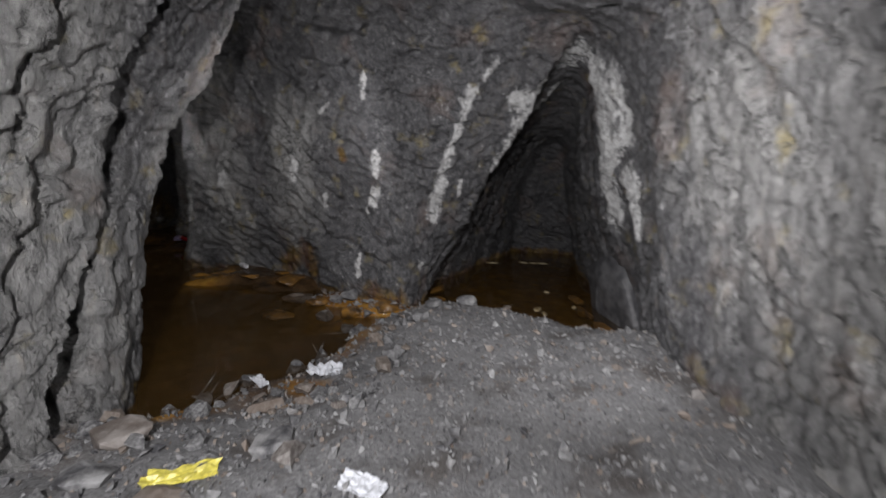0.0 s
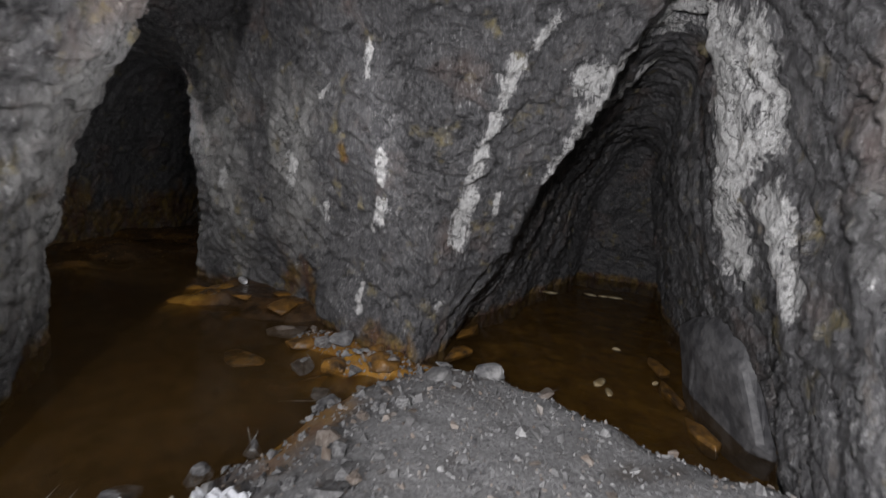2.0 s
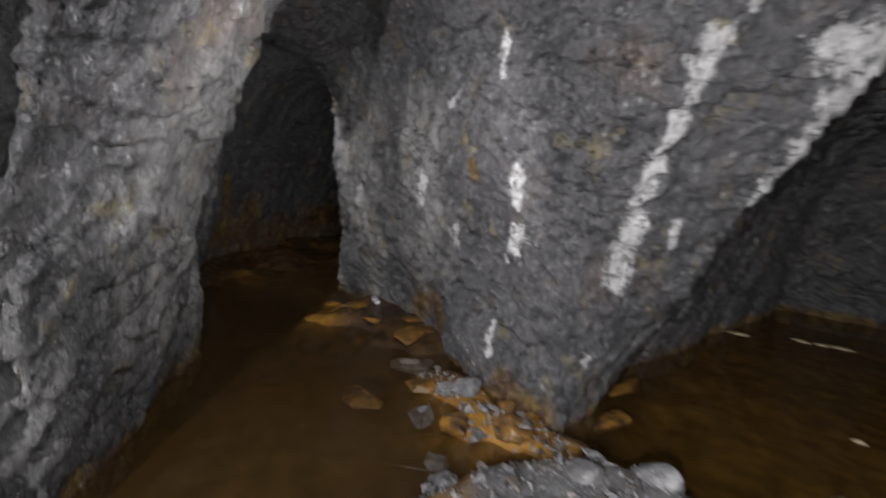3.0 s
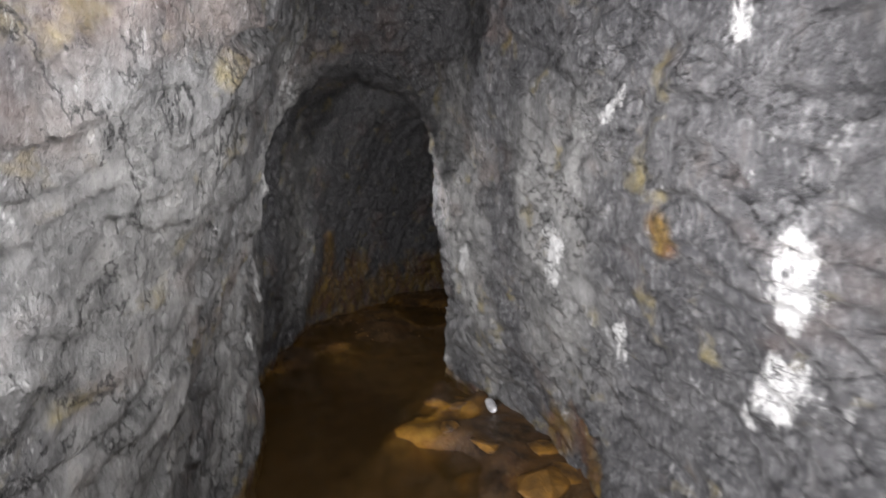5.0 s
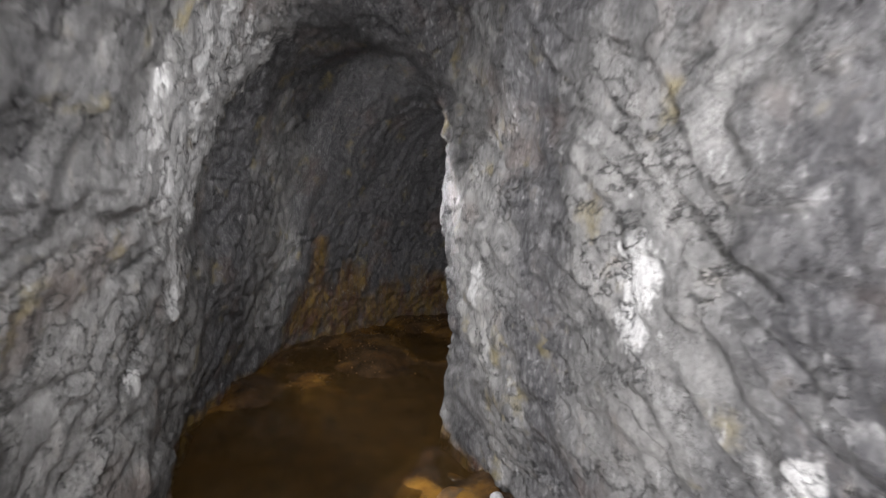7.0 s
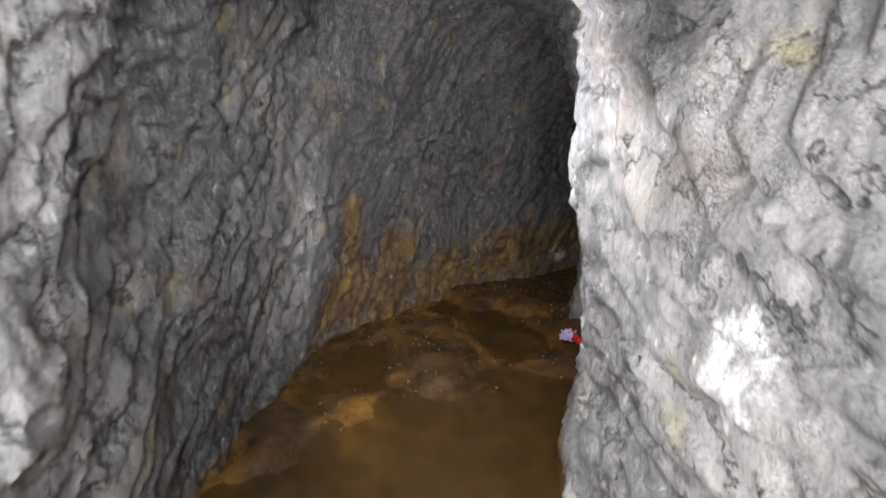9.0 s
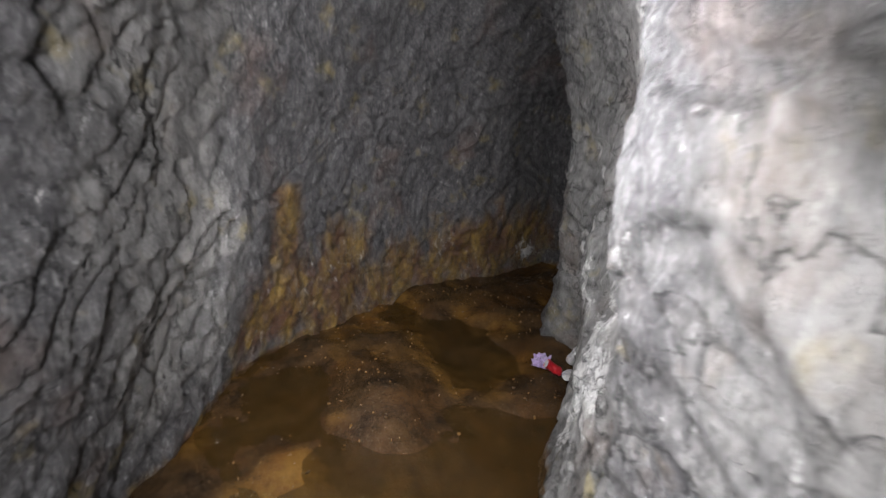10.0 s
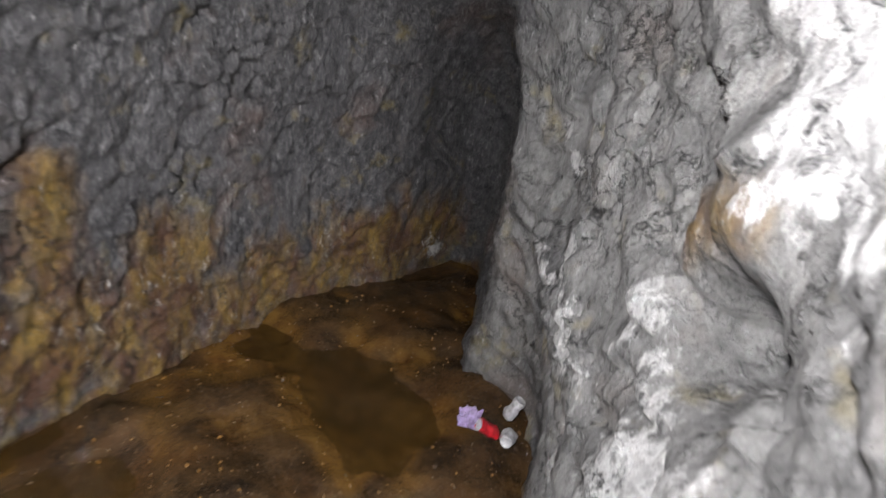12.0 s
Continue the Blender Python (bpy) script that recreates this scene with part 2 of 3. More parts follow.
def drift_field():
    X, Y = np.meshgrid(X0 + STEP * np.arange(NX), Y0 + STEP * np.arange(NY), indexing="ij")
    low = inside_distance(LEFT_LOW + RIGHT_LOW + BAY_LOW, X, Y)
    middle = inside_distance(LEFT_MID + RIGHT_MID + BAY_MID, X, Y)
    top = inside_distance(LEFT_TOP + RIGHT_TOP + BAY_TOP, X, Y)
    roof = roof_height(X, Y)
    arch = 0.3 + 0.5 * smoothstep(-2.2, -3.2, X)
    F = np.empty((NX, NY, NZ), np.float32)
    for k in range(NZ):
        z = Z0 + STEP * k
        if z < 1.4:
            t = max(0.0, z / 1.4)
            d = low + (middle - low) * t
        else:
            t = min(1.6, (z - 1.4) / 0.9)
            d = middle + (top - middle) * t
        r = z - roof
        h = np.clip(0.5 + 0.5 * (d - r) / arch, 0, 1)
        F[:, :, k] = r + (d - r) * h + arch * h * (1 - h)
        for (ax, ay, az), (bx, by, bz) in zip(CREVICE, CREVICE[1:]):
            if bz <= z <= az:
                f = (z - az) / (bz - az)
                gap = np.hypot((X - ax - (bx - ax) * f) / 1.7, Y - ay - (by - ay) * f) - 0.10 - 0.03 * math.sin(5 * z)
                F[:, :, k] = np.minimum(F[:, :, k], gap)
    return F


def surface_net(F):
    """Vertices and quads of the surface F = 0, facing the void."""
    S = F < 0
    n = np.array(F.shape) - 1
    corners = [(a, b, c) for a in (0, 1) for b in (0, 1) for c in (0, 1)]
    view = lambda A, a, b, c: A[a:a + n[0], b:b + n[1], c:c + n[2]]
    count = sum(view(S, *c).astype(np.int8) for c in corners)
    cells = np.argwhere((count > 0) & (count < 8))
    index = np.full(n, -1, np.int64)
    index[tuple(cells.T)] = np.arange(len(cells))
    acc, num = np.zeros((len(cells), 3)), np.zeros(len(cells))
    for c in corners:
        for ax in range(3):
            if c[ax]:
                continue
            e = list(c)
            e[ax] = 1
            fa = F[tuple((cells + c).T)]
            fb = F[tuple((cells + e).T)]
            m = (fa < 0) != (fb < 0)
            t = np.where(m, fa / np.where(m, fa - fb, 1), 0)
            p = np.repeat(np.array([c], float), len(cells), 0)
            p[:, ax] += t
            acc += p * m[:, None]
            num += m
    verts = (cells + acc / num[:, None]) * STEP + (X0, Y0, Z0)
    quads = []
    for ax in range(3):
        u, v = (ax + 1) % 3, (ax + 2) % 3
        sl = [slice(1, -1)] * 3
        sl[ax] = slice(0, -1)
        nxt = list(sl)
        nxt[ax] = slice(1, None)
        A, B = S[tuple(sl)], S[tuple(nxt)]
        for sign in (0, 1):
            at = np.argwhere((A & ~B) if sign else (~A & B))
            off = np.ones(3, int)
            off[ax] = 0
            at = at + off
            du, dv = np.eye(3, dtype=int)[u], np.eye(3, dtype=int)[v]
            q = [index[tuple((at - a * du - b * dv).T)] for a, b in ((1, 1), (0, 1), (0, 0), (1, 0))]
            q = np.stack(q if not sign else q[::-1], 1)
            quads.append(q)
    quads = np.concatenate(quads)
    return verts, quads[(quads >= 0).all(1)]


def vertex_normals(v, q):
    f = np.cross(v[q[:, 2]] - v[q[:, 0]], v[q[:, 3]] - v[q[:, 1]])
    out = np.zeros_like(v)
    for i in range(4):
        for c in range(3):
            out[:, c] += np.bincount(q[:, i], f[:, c], len(v))
    return out / (np.linalg.norm(out, axis=1, keepdims=True) + 1e-12)


def streak_mask(v, lines, seed):
    """Ragged deposits along lines of (place, place, width)."""
    out = np.zeros(len(v))
    edge = fbm(v * (1, 1, 0.5), 0.10, 2, seed)
    for a, b, w in lines:
        a, b = np.array(a), np.array(b)
        d = b - a
        t = np.clip((v - a) @ d / (d @ d + 1e-9), 0, 1)
        dist = np.linalg.norm(v - a - t[:, None] * d, axis=1)
        out = np.maximum(out, smoothstep(0.7, -0.7, (dist - w) / w + 0.35 * edge))
    return out


# mineral crusts, iron stains and paler beds, some pale for lamplight: from, to, half width
CRUST_PILLAR = [((0.53, 4.26, 2.08), (0.33, 4.37, 1.55), 0.060), ((0.33, 4.37, 1.55), (0.14, 4.58, 0.89), 0.062),
                ((0.74, 4.23, 2.35), (0.63, 4.25, 2.18), 0.033), ((-0.5, 4.29, 2.19), (-0.49, 4.28, 2.01), 0.043),
                ((-0.36, 4.31, 1.49), (-0.38, 4.33, 1.31), 0.044), ((-0.41, 4.41, 1.15), (-0.5, 4.53, 0.95), 0.038),
                ((-1.41, 4.67, 1.45), (-1.44, 4.74, 1.22), 0.048), ((-1.82, 4.81, 1.99), (-1.8, 4.8, 1.95), 0.043),
                ((-0.93, 4.47, 1.96), (-1.05, 4.5, 1.89), 0.030), ((-0.61, 4.57, 0.48), (-0.61, 4.54, 0.27), 0.034),
                ((0.06, 4.55, 0.45), (0.05, 4.55, 0.37), 0.028), ((0.42, 4.59, 1.29), (0.39, 4.65, 1.10), 0.022)]
CRUST_VEIN = [((1.38, 4.9, 2.48), (1.25, 4.85, 2.3), 0.10), ((1.2, 4.7, 2.2), (0.98, 4.66, 1.85), 0.11), ((0.98, 4.66, 1.85), (0.72, 4.7, 1.42), 0.07),
              ((1.3, 5.48, 2.41), (1.09, 5.64, 2.17), 0.10), ((1.09, 5.5, 2.17), (0.88, 5.28, 1.84), 0.09), ((0.92, 4.51, 2.06), (1.13, 4.7, 2.25), 0.11),
              ((1.33, 4.81, 2.54), (1.53, 4.33, 2.25), 0.18), ((1.53, 4.33, 2.25), (1.62, 4.22, 2.03), 0.17), ((1.62, 4.22, 2.03), (1.73, 4.23, 1.67), 0.20),
              ((1.69, 4.27, 1.61), (1.86, 4.36, 1.07), 0.14), ((1.85, 3.96, 1.37), (1.91, 3.74, 1.02), 0.13), ((1.67, 3.99, 2.19), (1.78, 4.0, 1.93), 0.10), ((1.78, 4.0, 1.93), (1.81, 4.01, 1.68), 0.10)]
CRUST_LEFT = [((-3.2, 3.76, 2.3), (-3.12, 3.7, 1.6), 0.28), ((-3.65, 4.08, 2.3), (-3.35, 3.87, 1.65), 0.25), ((-3.35, 3.87, 1.65), (-3.18, 3.74, 0.98), 0.085),
              ((-3.06, 3.74, 2.15), (-3.16, 3.73, 1.68), 0.22), ((-2.75, 3.62, 2.2), (-2.6, 3.56, 1.7), 0.10),
              ((-2.87, 3.59, 0.78), (-2.87, 3.60, 0.75), 0.045)]
CRUST_FACE = [((-1.44, 4.72, 1.42), (-1.45, 4.75, 1.20), 0.051), ((-3.13, 5.13, 1.0), (-3.15, 5.16, 0.88), 0.035),
              ((-0.94, 4.47, 1.97), (-1.06, 4.5, 1.88), 0.020), ((-0.37, 4.33, 1.43), (-0.37, 4.31, 1.38), 0.056),
              ((-0.4, 4.41, 1.13), (-0.43, 4.48, 1.02), 0.054), ((-1.05, 4.66, 1.07), (-1.05, 4.7, 0.95), 0.028)]
CRUST_LOW = [((-3.77, 6.02, 1.17), (-3.89, 6.07, 0.86), 0.05), ((-3.54, 5.69, 1.12), (-3.61, 5.73, 0.90), 0.06), ((-4.42, 6.75, 1.11), (-4.07, 6.36, 0.91), 0.05),
             ((-4.48, 6.78, 1.82), (-4.25, 6.62, 1.40), 0.03), ((-3.51, 5.68, 1.25), (-3.51, 5.68, 1.15), 0.035)]
# open joints in the rock: from, to, half width
SPLITS = [((-4.2, 6.55, 2.4), (-4.17, 6.5, 1.7), 0.03), ((-4.17, 6.5, 1.7), (-4.08, 6.42, 1.1), 0.03), ((-3.1, 3.71, 1.02), (-2.79, 3.56, 0.79), 0.02), ((-2.68, 3.52, 1.20), (-3.13, 3.68, 1.31), 0.018), ((-3.13, 3.68, 1.31), (-3.35, 3.83, 1.45), 0.018),
          ((-1.32, 3.19, 1.98), (-1.37, 3.29, 2.05), 0.025), ((-1.37, 3.29, 2.05), (-1.69, 3.53, 2.25), 0.025), ((-4.72, 4.57, 1.90), (-4.94, 4.59, 1.49), 0.022),
          ((-4.94, 4.59, 1.49), (-4.95, 4.63, 1.32), 0.022), ((-5.21, 4.89, 1.57), (-5.07, 4.75, 1.13), 0.024), ((-5.07, 4.75, 1.13), (-5.13, 4.71, 0.80), 0.024)]
SPLITS_FAR = [((-5.13, 4.71, 0.80), (-4.93, 4.5, 0.50), 0.024), ((-5.91, 6.19, 2.09), (-5.74, 5.74, 1.64), 0.028), ((-5.74, 5.74, 1.64), (-5.5, 5.05, 1.07), 0.026),
              ((1.83, 3.37, 1.76), (1.84, 3.17, 1.63), 0.02), ((1.89, 4.0, 1.06), (1.95, 3.7, 0.84), 0.027), ((-1.52, 4.55, 2.83), (-0.61, 4.21, 2.60), 0.04),
              ((-0.61, 4.21, 2.60), (-0.22, 4.1, 2.68), 0.04), ((-0.22, 4.1, 2.68), (0.02, 4.16, 2.44), 0.04), ((-4.67, 6.92, 1.98), (-4.36, 6.69, 1.49), 0.022),
              ((-3.83, 6.15, 1.37), (-3.67, 5.99, 1.19), 0.035), ((-4.03, 6.34, 1.83), (-3.84, 6.2, 1.79), 0.02)]
CRUST_INNER = [((-3.74, 6.0, 1.2), (-3.68, 5.84, 0.85), 0.10), ((-3.68, 5.84, 0.9), (-3.75, 5.9, 0.4), 0.12), ((-4.08, 6.4, 1.1), (-4.1, 6.42, 0.85), 0.06), ((-3.6, 5.8, 2.1), (-3.55, 5.76, 1.6), 0.16),
               ((-3.6, 5.76, 1.23), (-3.68, 5.87, 0.78), 0.055), ((-3.58, 5.77, 0.77), (-3.76, 5.93, 0.25), 0.05),
               ((-4.1, 6.4, 1.2), (-3.95, 6.2, 0.85), 0.06), ((-3.56, 5.7, 1.15), (-3.62, 5.81, 0.89), 0.06),
               ((-3.5, 5.69, 0.85), (-3.57, 5.72, 0.6), 0.08), ((-4.32, 6.66, 1.50), (-4.45, 6.75, 1.75), 0.03),
               ((-3.78, 5.99, 1.18), (-3.89, 6.05, 0.87), 0.05), ((-2.5, 4.95, 1.2), (-2.58, 4.96, 1.05), 0.08),
               ((-6.2, 7.91, 0.35), (-6.2, 8.0, 0.25), 0.10)]
IRON = [((-5.58, 5.22, 1.01), (-5.65, 5.13, 0.72), 0.163), ((-5.87, 5.71, 0.61), (-5.79, 5.51, 0.11), 0.236),
        ((-5.66, 5.22, 0.52), (-5.49, 4.95, 0.36), 0.234), ((-6.15, 7.39, 0.48), (-6.15, 7.5, 0.3), 0.317),
        ((-1.34, 4.85, 0.41), (-1.26, 4.84, 0.24), 0.13), ((-0.76, 4.42, 1.50), (-0.76, 4.42, 1.45), 0.049),
        ((-1.52, 4.94, 0.34), (-1.7, 5.0, 0.2), 0.130), ((-0.39, 4.46, 0.06), (-0.14, 4.35, 0.00), 0.13),
        ((-5.55, 5.0, 0.3), (-6.05, 6.7, 0.2), 0.22), ((-6.15, 7.0, 0.4), (-6.1, 8.0, 0.4), 0.35),
        ((-5.99, 6.26, 0.45), (-6.05, 6.6, 0.2), 0.191), ((-3.73, 5.95, 1.40), (-3.65, 5.85, 1.45), 0.10)]
# pale slate, with lamplight put into the colour where the stations fall short
PALE = [((-1.0, 1.3, 2.3), (-1.0, 1.6, 0.6), 0.7), ((-3.2, 3.8, 2.2), (-3.1, 3.7, 0.9), 0.5), ((-3.95, 6.5, 2.5), (-3.7, 6.1, 0.3), 0.55), ((-0.95, 0.9, 2.2), (-0.95, 0.9, 0.9), 0.6), ((-4.4, 6.68, 2.4), (-4.5, 6.72, 0.3), 0.22), ((-2.6, 4.96, 2.1), (-2.47, 4.96, 0.4), 0.35), ((-3.79, 6.19, 2.1), (-3.51, 5.68, 0.2), 0.55),
        ((-1.44, 4.66, 1.79), (-1.46, 4.75, 0.9), 0.30), ((-0.91, 1.5, 2.2), (-0.92, 1.4, 0.3), 0.6),
        ((-1.6, 3.1, 1.9), (-1.7, 3.06, 0.8), 0.45), ((-2.6, 3.6, 2.2), (-2.7, 3.6, 0.5), 0.6), ((-3.4, 3.9, 1.6), (-3.4, 3.9, 0.3), 0.5),
        ((2.1, 2.4, 1.6), (2.1, 1.4, 0.5), 0.6), ((-4.75, 4.6, 1.9), (-4.75, 4.6, 0.8), 0.4)]
rock_v, rock_q = surface_net(drift_field())
rock_n = vertex_normals(rock_v, rock_q)
tilt = Matrix.Rotation(radians(28), 3, "X") @ Matrix.Rotation(radians(20), 3, "Y")
leaf = rock_v @ np.array(tilt).T
stretched = leaf * (0.8, 2.4, 0.55)
push = 0.065 * fbm(rock_v, 0.8, 2, 3)
# slabs split along the cleavage, each broken off at its own depth
warped = stretched + 0.15 * np.stack([fbm(rock_v, 0.3, 2, 61), fbm(rock_v, 0.3, 2, 63), fbm(rock_v, 0.3, 2, 65)], 1)


def slabs(p, size, seed):
    """Depth of each slab and nearness to the joints between slabs."""
    c = np.floor(p / size).astype(np.int64)
    d1, d2, val = np.full(len(p), 9.0), np.full(len(p), 9.0), np.zeros(len(p))
    for a in (-1, 0, 1):
        for b in (-1, 0, 1):
            for e in (-1, 0, 1):
                i, j, k = c[:, 0] + a, c[:, 1] + b, c[:, 2] + e
                q = np.stack([i + hash01(i, j, k, seed), j + hash01(i, j, k, seed + 1), k + hash01(i, j, k, seed + 2)], 1)
                d = np.linalg.norm(p / size - q, axis=1)
                near = d < d1
                d2 = np.where(near, d1, np.minimum(d2, d))
                val = np.where(near, hash01(i, j, k, seed + 3), val)
                d1 = np.minimum(d1, d)
    return val, smoothstep(0.055, 0.0, d2 - d1)


deep, joint = slabs(warped, 0.42, 101)
thin, split = slabs(warped, 0.17, 111)
push += 0.050 * (deep - 0.5) + 0.018 * (thin - 0.5) - 0.008 * joint - 0.005 * split
push += 0.012 * fbm(stretched, 0.14, 3, 51) + 0.009 * fbm(rock_v, 0.07, 1, 53)


def ledges(h, sharp):
    """A height broken into flat treads with steep risers."""
    whole = np.floor(h)
    return whole + smoothstep(0.5 - sharp, 0.5 + sharp, h - whole)


bedding = rock_v @ np.array([0.45, -0.25, 0.86])
push += 0.030 * (ledges(bedding / 0.16 + 1.6 * fbm(rock_v, 0.55, 3, 121), 0.10) - bedding / 0.16 - 1.6 * fbm(rock_v, 0.55, 3, 121))


def lump(centre, radius, out):
    return out * np.exp(-((rock_v - np.array(centre)) ** 2).sum(1) / radius ** 2)


# the hanging flake with the hollow beneath it, and the lip above the flooded bay
push += lump((-3.65, 5.85, 1.48), 0.14, 0.11) - lump((-3.67, 5.85, 1.22), 0.11, 0.30) + lump((-3.6, 5.75, 0.75), 0.22, 0.08) - lump((-4.15, 6.5, 0.2), 0.42, 0.22)
push += lump((-3.75, 5.95, 1.9), 0.2, 0.06) - lump((-3.48, 5.55, 1.7), 0.10, 0.06)
push += 0.022 * streak_mask(rock_v, CRUST_VEIN + CRUST_LEFT + CRUST_LOW, 71)
push -= 0.07 * streak_mask(rock_v, SPLITS + SPLITS_FAR, 75)
rock_v = rock_v + rock_n * push[:, None]
rock_n = vertex_normals(rock_v, rock_q)
rock_crust = streak_mask(rock_v, CRUST_PILLAR + CRUST_VEIN + CRUST_LEFT + CRUST_FACE + CRUST_INNER + CRUST_LOW, 71)
rock_iron = np.maximum(streak_mask(rock_v, IRON, 81), smoothstep(0.12, 0.02, rock_v[:, 2] + 0.06 * fbm(rock_v, 0.3, 3, 91)))
rock_pale = streak_mask(rock_v, PALE, 95) * (0.75 + 0.25 * np.clip(fbm(rock_v, 0.5, 3, 97), -1, 1))


def sheet(name, verts, faces, material, normals=None, layers=None):
    mesh = bpy.data.meshes.new(name)
    used, inv = np.unique(faces, return_inverse=True)
    mesh.from_pydata(verts[used].tolist(), [], inv.reshape(faces.shape).tolist())
    mesh.materials.append(material)
    mesh.polygons.foreach_set("use_smooth", [True] * len(mesh.polygons))
    for key, values in (layers or {}).items():
        layer = mesh.attributes.new(key, "FLOAT", "POINT")
        layer.data.foreach_set("value", values[used].astype(np.float32))
    mesh.update()
    if normals is not None:
        mesh.normals_split_custom_set_from_vertices(normals[used].tolist())
    return new(name, mesh)


LAYERS = {"crust": rock_crust, "iron": rock_iron, "pale": rock_pale}
mid_q = rock_v[rock_q].mean(1)
up_q = rock_n[rock_q].mean(1)[:, 2]
is_roof = (up_q < -0.6) & (mid_q[:, 2] > 1.7)
cx, cy = mid_q[:, 0], mid_q[:, 1]
pillar = ~is_roof & (cx < 1.25) & (cx > -3.3) & (cy > 4.05 - 0.35 * (cx + 0.4)) & (cy < 8.0)
bay = ~is_roof & ~pillar & (cx > 0.6)
inner = ~is_roof & ~pillar & ~bay & (cx < -3.0) & (cy > 5.2) & (cy > 5.6 - 0.9 * (cx + 3.4))
left = ~is_roof & ~pillar & ~bay & ~inner
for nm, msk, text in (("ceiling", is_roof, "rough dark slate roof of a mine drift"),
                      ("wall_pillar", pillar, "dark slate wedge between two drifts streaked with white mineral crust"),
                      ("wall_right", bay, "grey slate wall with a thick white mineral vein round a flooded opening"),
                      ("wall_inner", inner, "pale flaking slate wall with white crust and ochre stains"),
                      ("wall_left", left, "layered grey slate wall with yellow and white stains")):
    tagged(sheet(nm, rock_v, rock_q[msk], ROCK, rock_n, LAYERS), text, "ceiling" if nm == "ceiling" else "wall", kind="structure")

# ---- floor, gravel bank and water ----
BANK = [(-0.8, 2.2), (-0.55, 2.65), (-0.4, 3.2), (-0.3, 3.8), (0.1, 4.15), (0.55, 4.3), (1.08, 4.07), (1.59, 3.81), (1.95, 3.65), (2.6, 3.3), (2.6, -2), (-1.4, -2), (-1.3, 1.6)]


def floor_height(X, Y):
    p = np.stack([X.ravel(), Y.ravel(), 0 * X.ravel()], 1)
    bank = -inside_distance(BANK, X, Y) + 0.05 * fbm(p, 0.25, 3, 5).reshape(X.shape)
    crown = 0.20 - 0.20 * smoothstep(0.5, -0.4, X) * smoothstep(0.8, 2.4, Y) + 0.10 * smoothstep(1.3, 2.0, X)
    h = -0.16 + (crown + 0.16) * smoothstep(-0.12, 0.22, bank)
    inner_mud = smoothstep(-3.5, -4.5, X)
    h = h + inner_mud * (0.16 + 0.11 * fbm(p, 0.7, 3, 6).reshape(X.shape))
    shelf = smoothstep(0.5, 0.1, np.hypot((X + 0.75) / 1.3, (Y - 4.35) / 0.55))
    h = np.maximum(h, -0.16 + 0.24 * shelf)
    foot = smoothstep(1.0, 0.3, np.hypot((X + 0.1) / 0.65, (Y - 4.2) / 0.36) + 0.3 * fbm(p, 0.2, 2, 19).reshape(X.shape))
    h = np.maximum(h, -0.16 + 0.23 * foot)
    ledge = smoothstep(1.25, 0.35, np.hypot((X + 1.9) / 1.15, (Y - 5.0) / 0.75) + 0.3 * fbm(p, 0.5, 3, 15).reshape(X.shape))
    h = np.maximum(h, -0.16 + 0.27 * ledge)
    h = h + 0.06 * smoothstep(0.6, 0.1, np.hypot((X + 4.25), (Y - 6.55)))
    return h + 0.02 * fbm(p, 0.35, 3, 7).reshape(X.shape) + 0.008 * fbm(p, 0.09, 2, 8).reshape(X.shape), bank


def build_floor():
    g = 0.035
    X, Y = np.meshgrid(np.arange(-7.2, 3.2, g), np.arange(-2.2, 9.4, g), indexing="ij")
    Z, bank = floor_height(X, Y)
    v = np.stack([X.ravel(), Y.ravel(), Z.ravel()], 1)
    i = np.arange(X.size).reshape(X.shape)
    q = np.stack([i[:-1, :-1], i[1:, :-1], i[1:, 1:], i[:-1, 1:]], -1).reshape(-1, 4)
    gravel = smoothstep(-0.1, 0.1, bank).ravel() * smoothstep(-0.02, 0.06, v[:, 2])
    iron = smoothstep(0.10, 0.0, np.abs(v[:, 2] - 0.01)) * smoothstep(-0.1, 0.4, fbm(v, 0.4, 3, 12)) * (v[:, 0] < 0.2) * (0.35 + 0.65 * smoothstep(-3.9, -3.0, v[:, 0]))
    iron = np.maximum(iron, 0.75 * smoothstep(0.0, 0.5, v[:, 0]) * smoothstep(3.9, 4.3, v[:, 1] + 0.4 * v[:, 0] - 0.4))
    iron = np.maximum(iron, 0.9 * smoothstep(1.0, 0.3, np.hypot((v[:, 0] + 0.2) / 0.9, (v[:, 1] - 4.2) / 0.45)))
    return tagged(sheet("floor", v, q, FLOOR, None, {"gravel": gravel, "iron": iron}), "wet brown mud floor with a grey gravel bank", "floor", kind="structure")


build_floor()


def build_water():
    v = np.array([(-6.8, -0.5, 0), (2.8, -0.5, 0), (2.8, 9.2, 0), (-6.8, 9.2, 0)], float)
    return tagged(sheet("water", v, np.array([[0, 1, 2, 3]]), WATER), "still murky brown water flooding the drift floor", "water", kind="structure")


build_water()


# ---- loose things ----
def part(name, bm, material, parent=None, label="", smooth=False):
    mesh = bpy.data.meshes.new(name)
    bm.to_mesh(mesh)
    bm.free()
    mesh.materials.append(material)
    if smooth:
        mesh.polygons.foreach_set("use_smooth", [True] * len(mesh.polygons))
    ob = new(name, mesh)
    ob.parent = parent
    if label:
        ob["label"] = label
    return ob


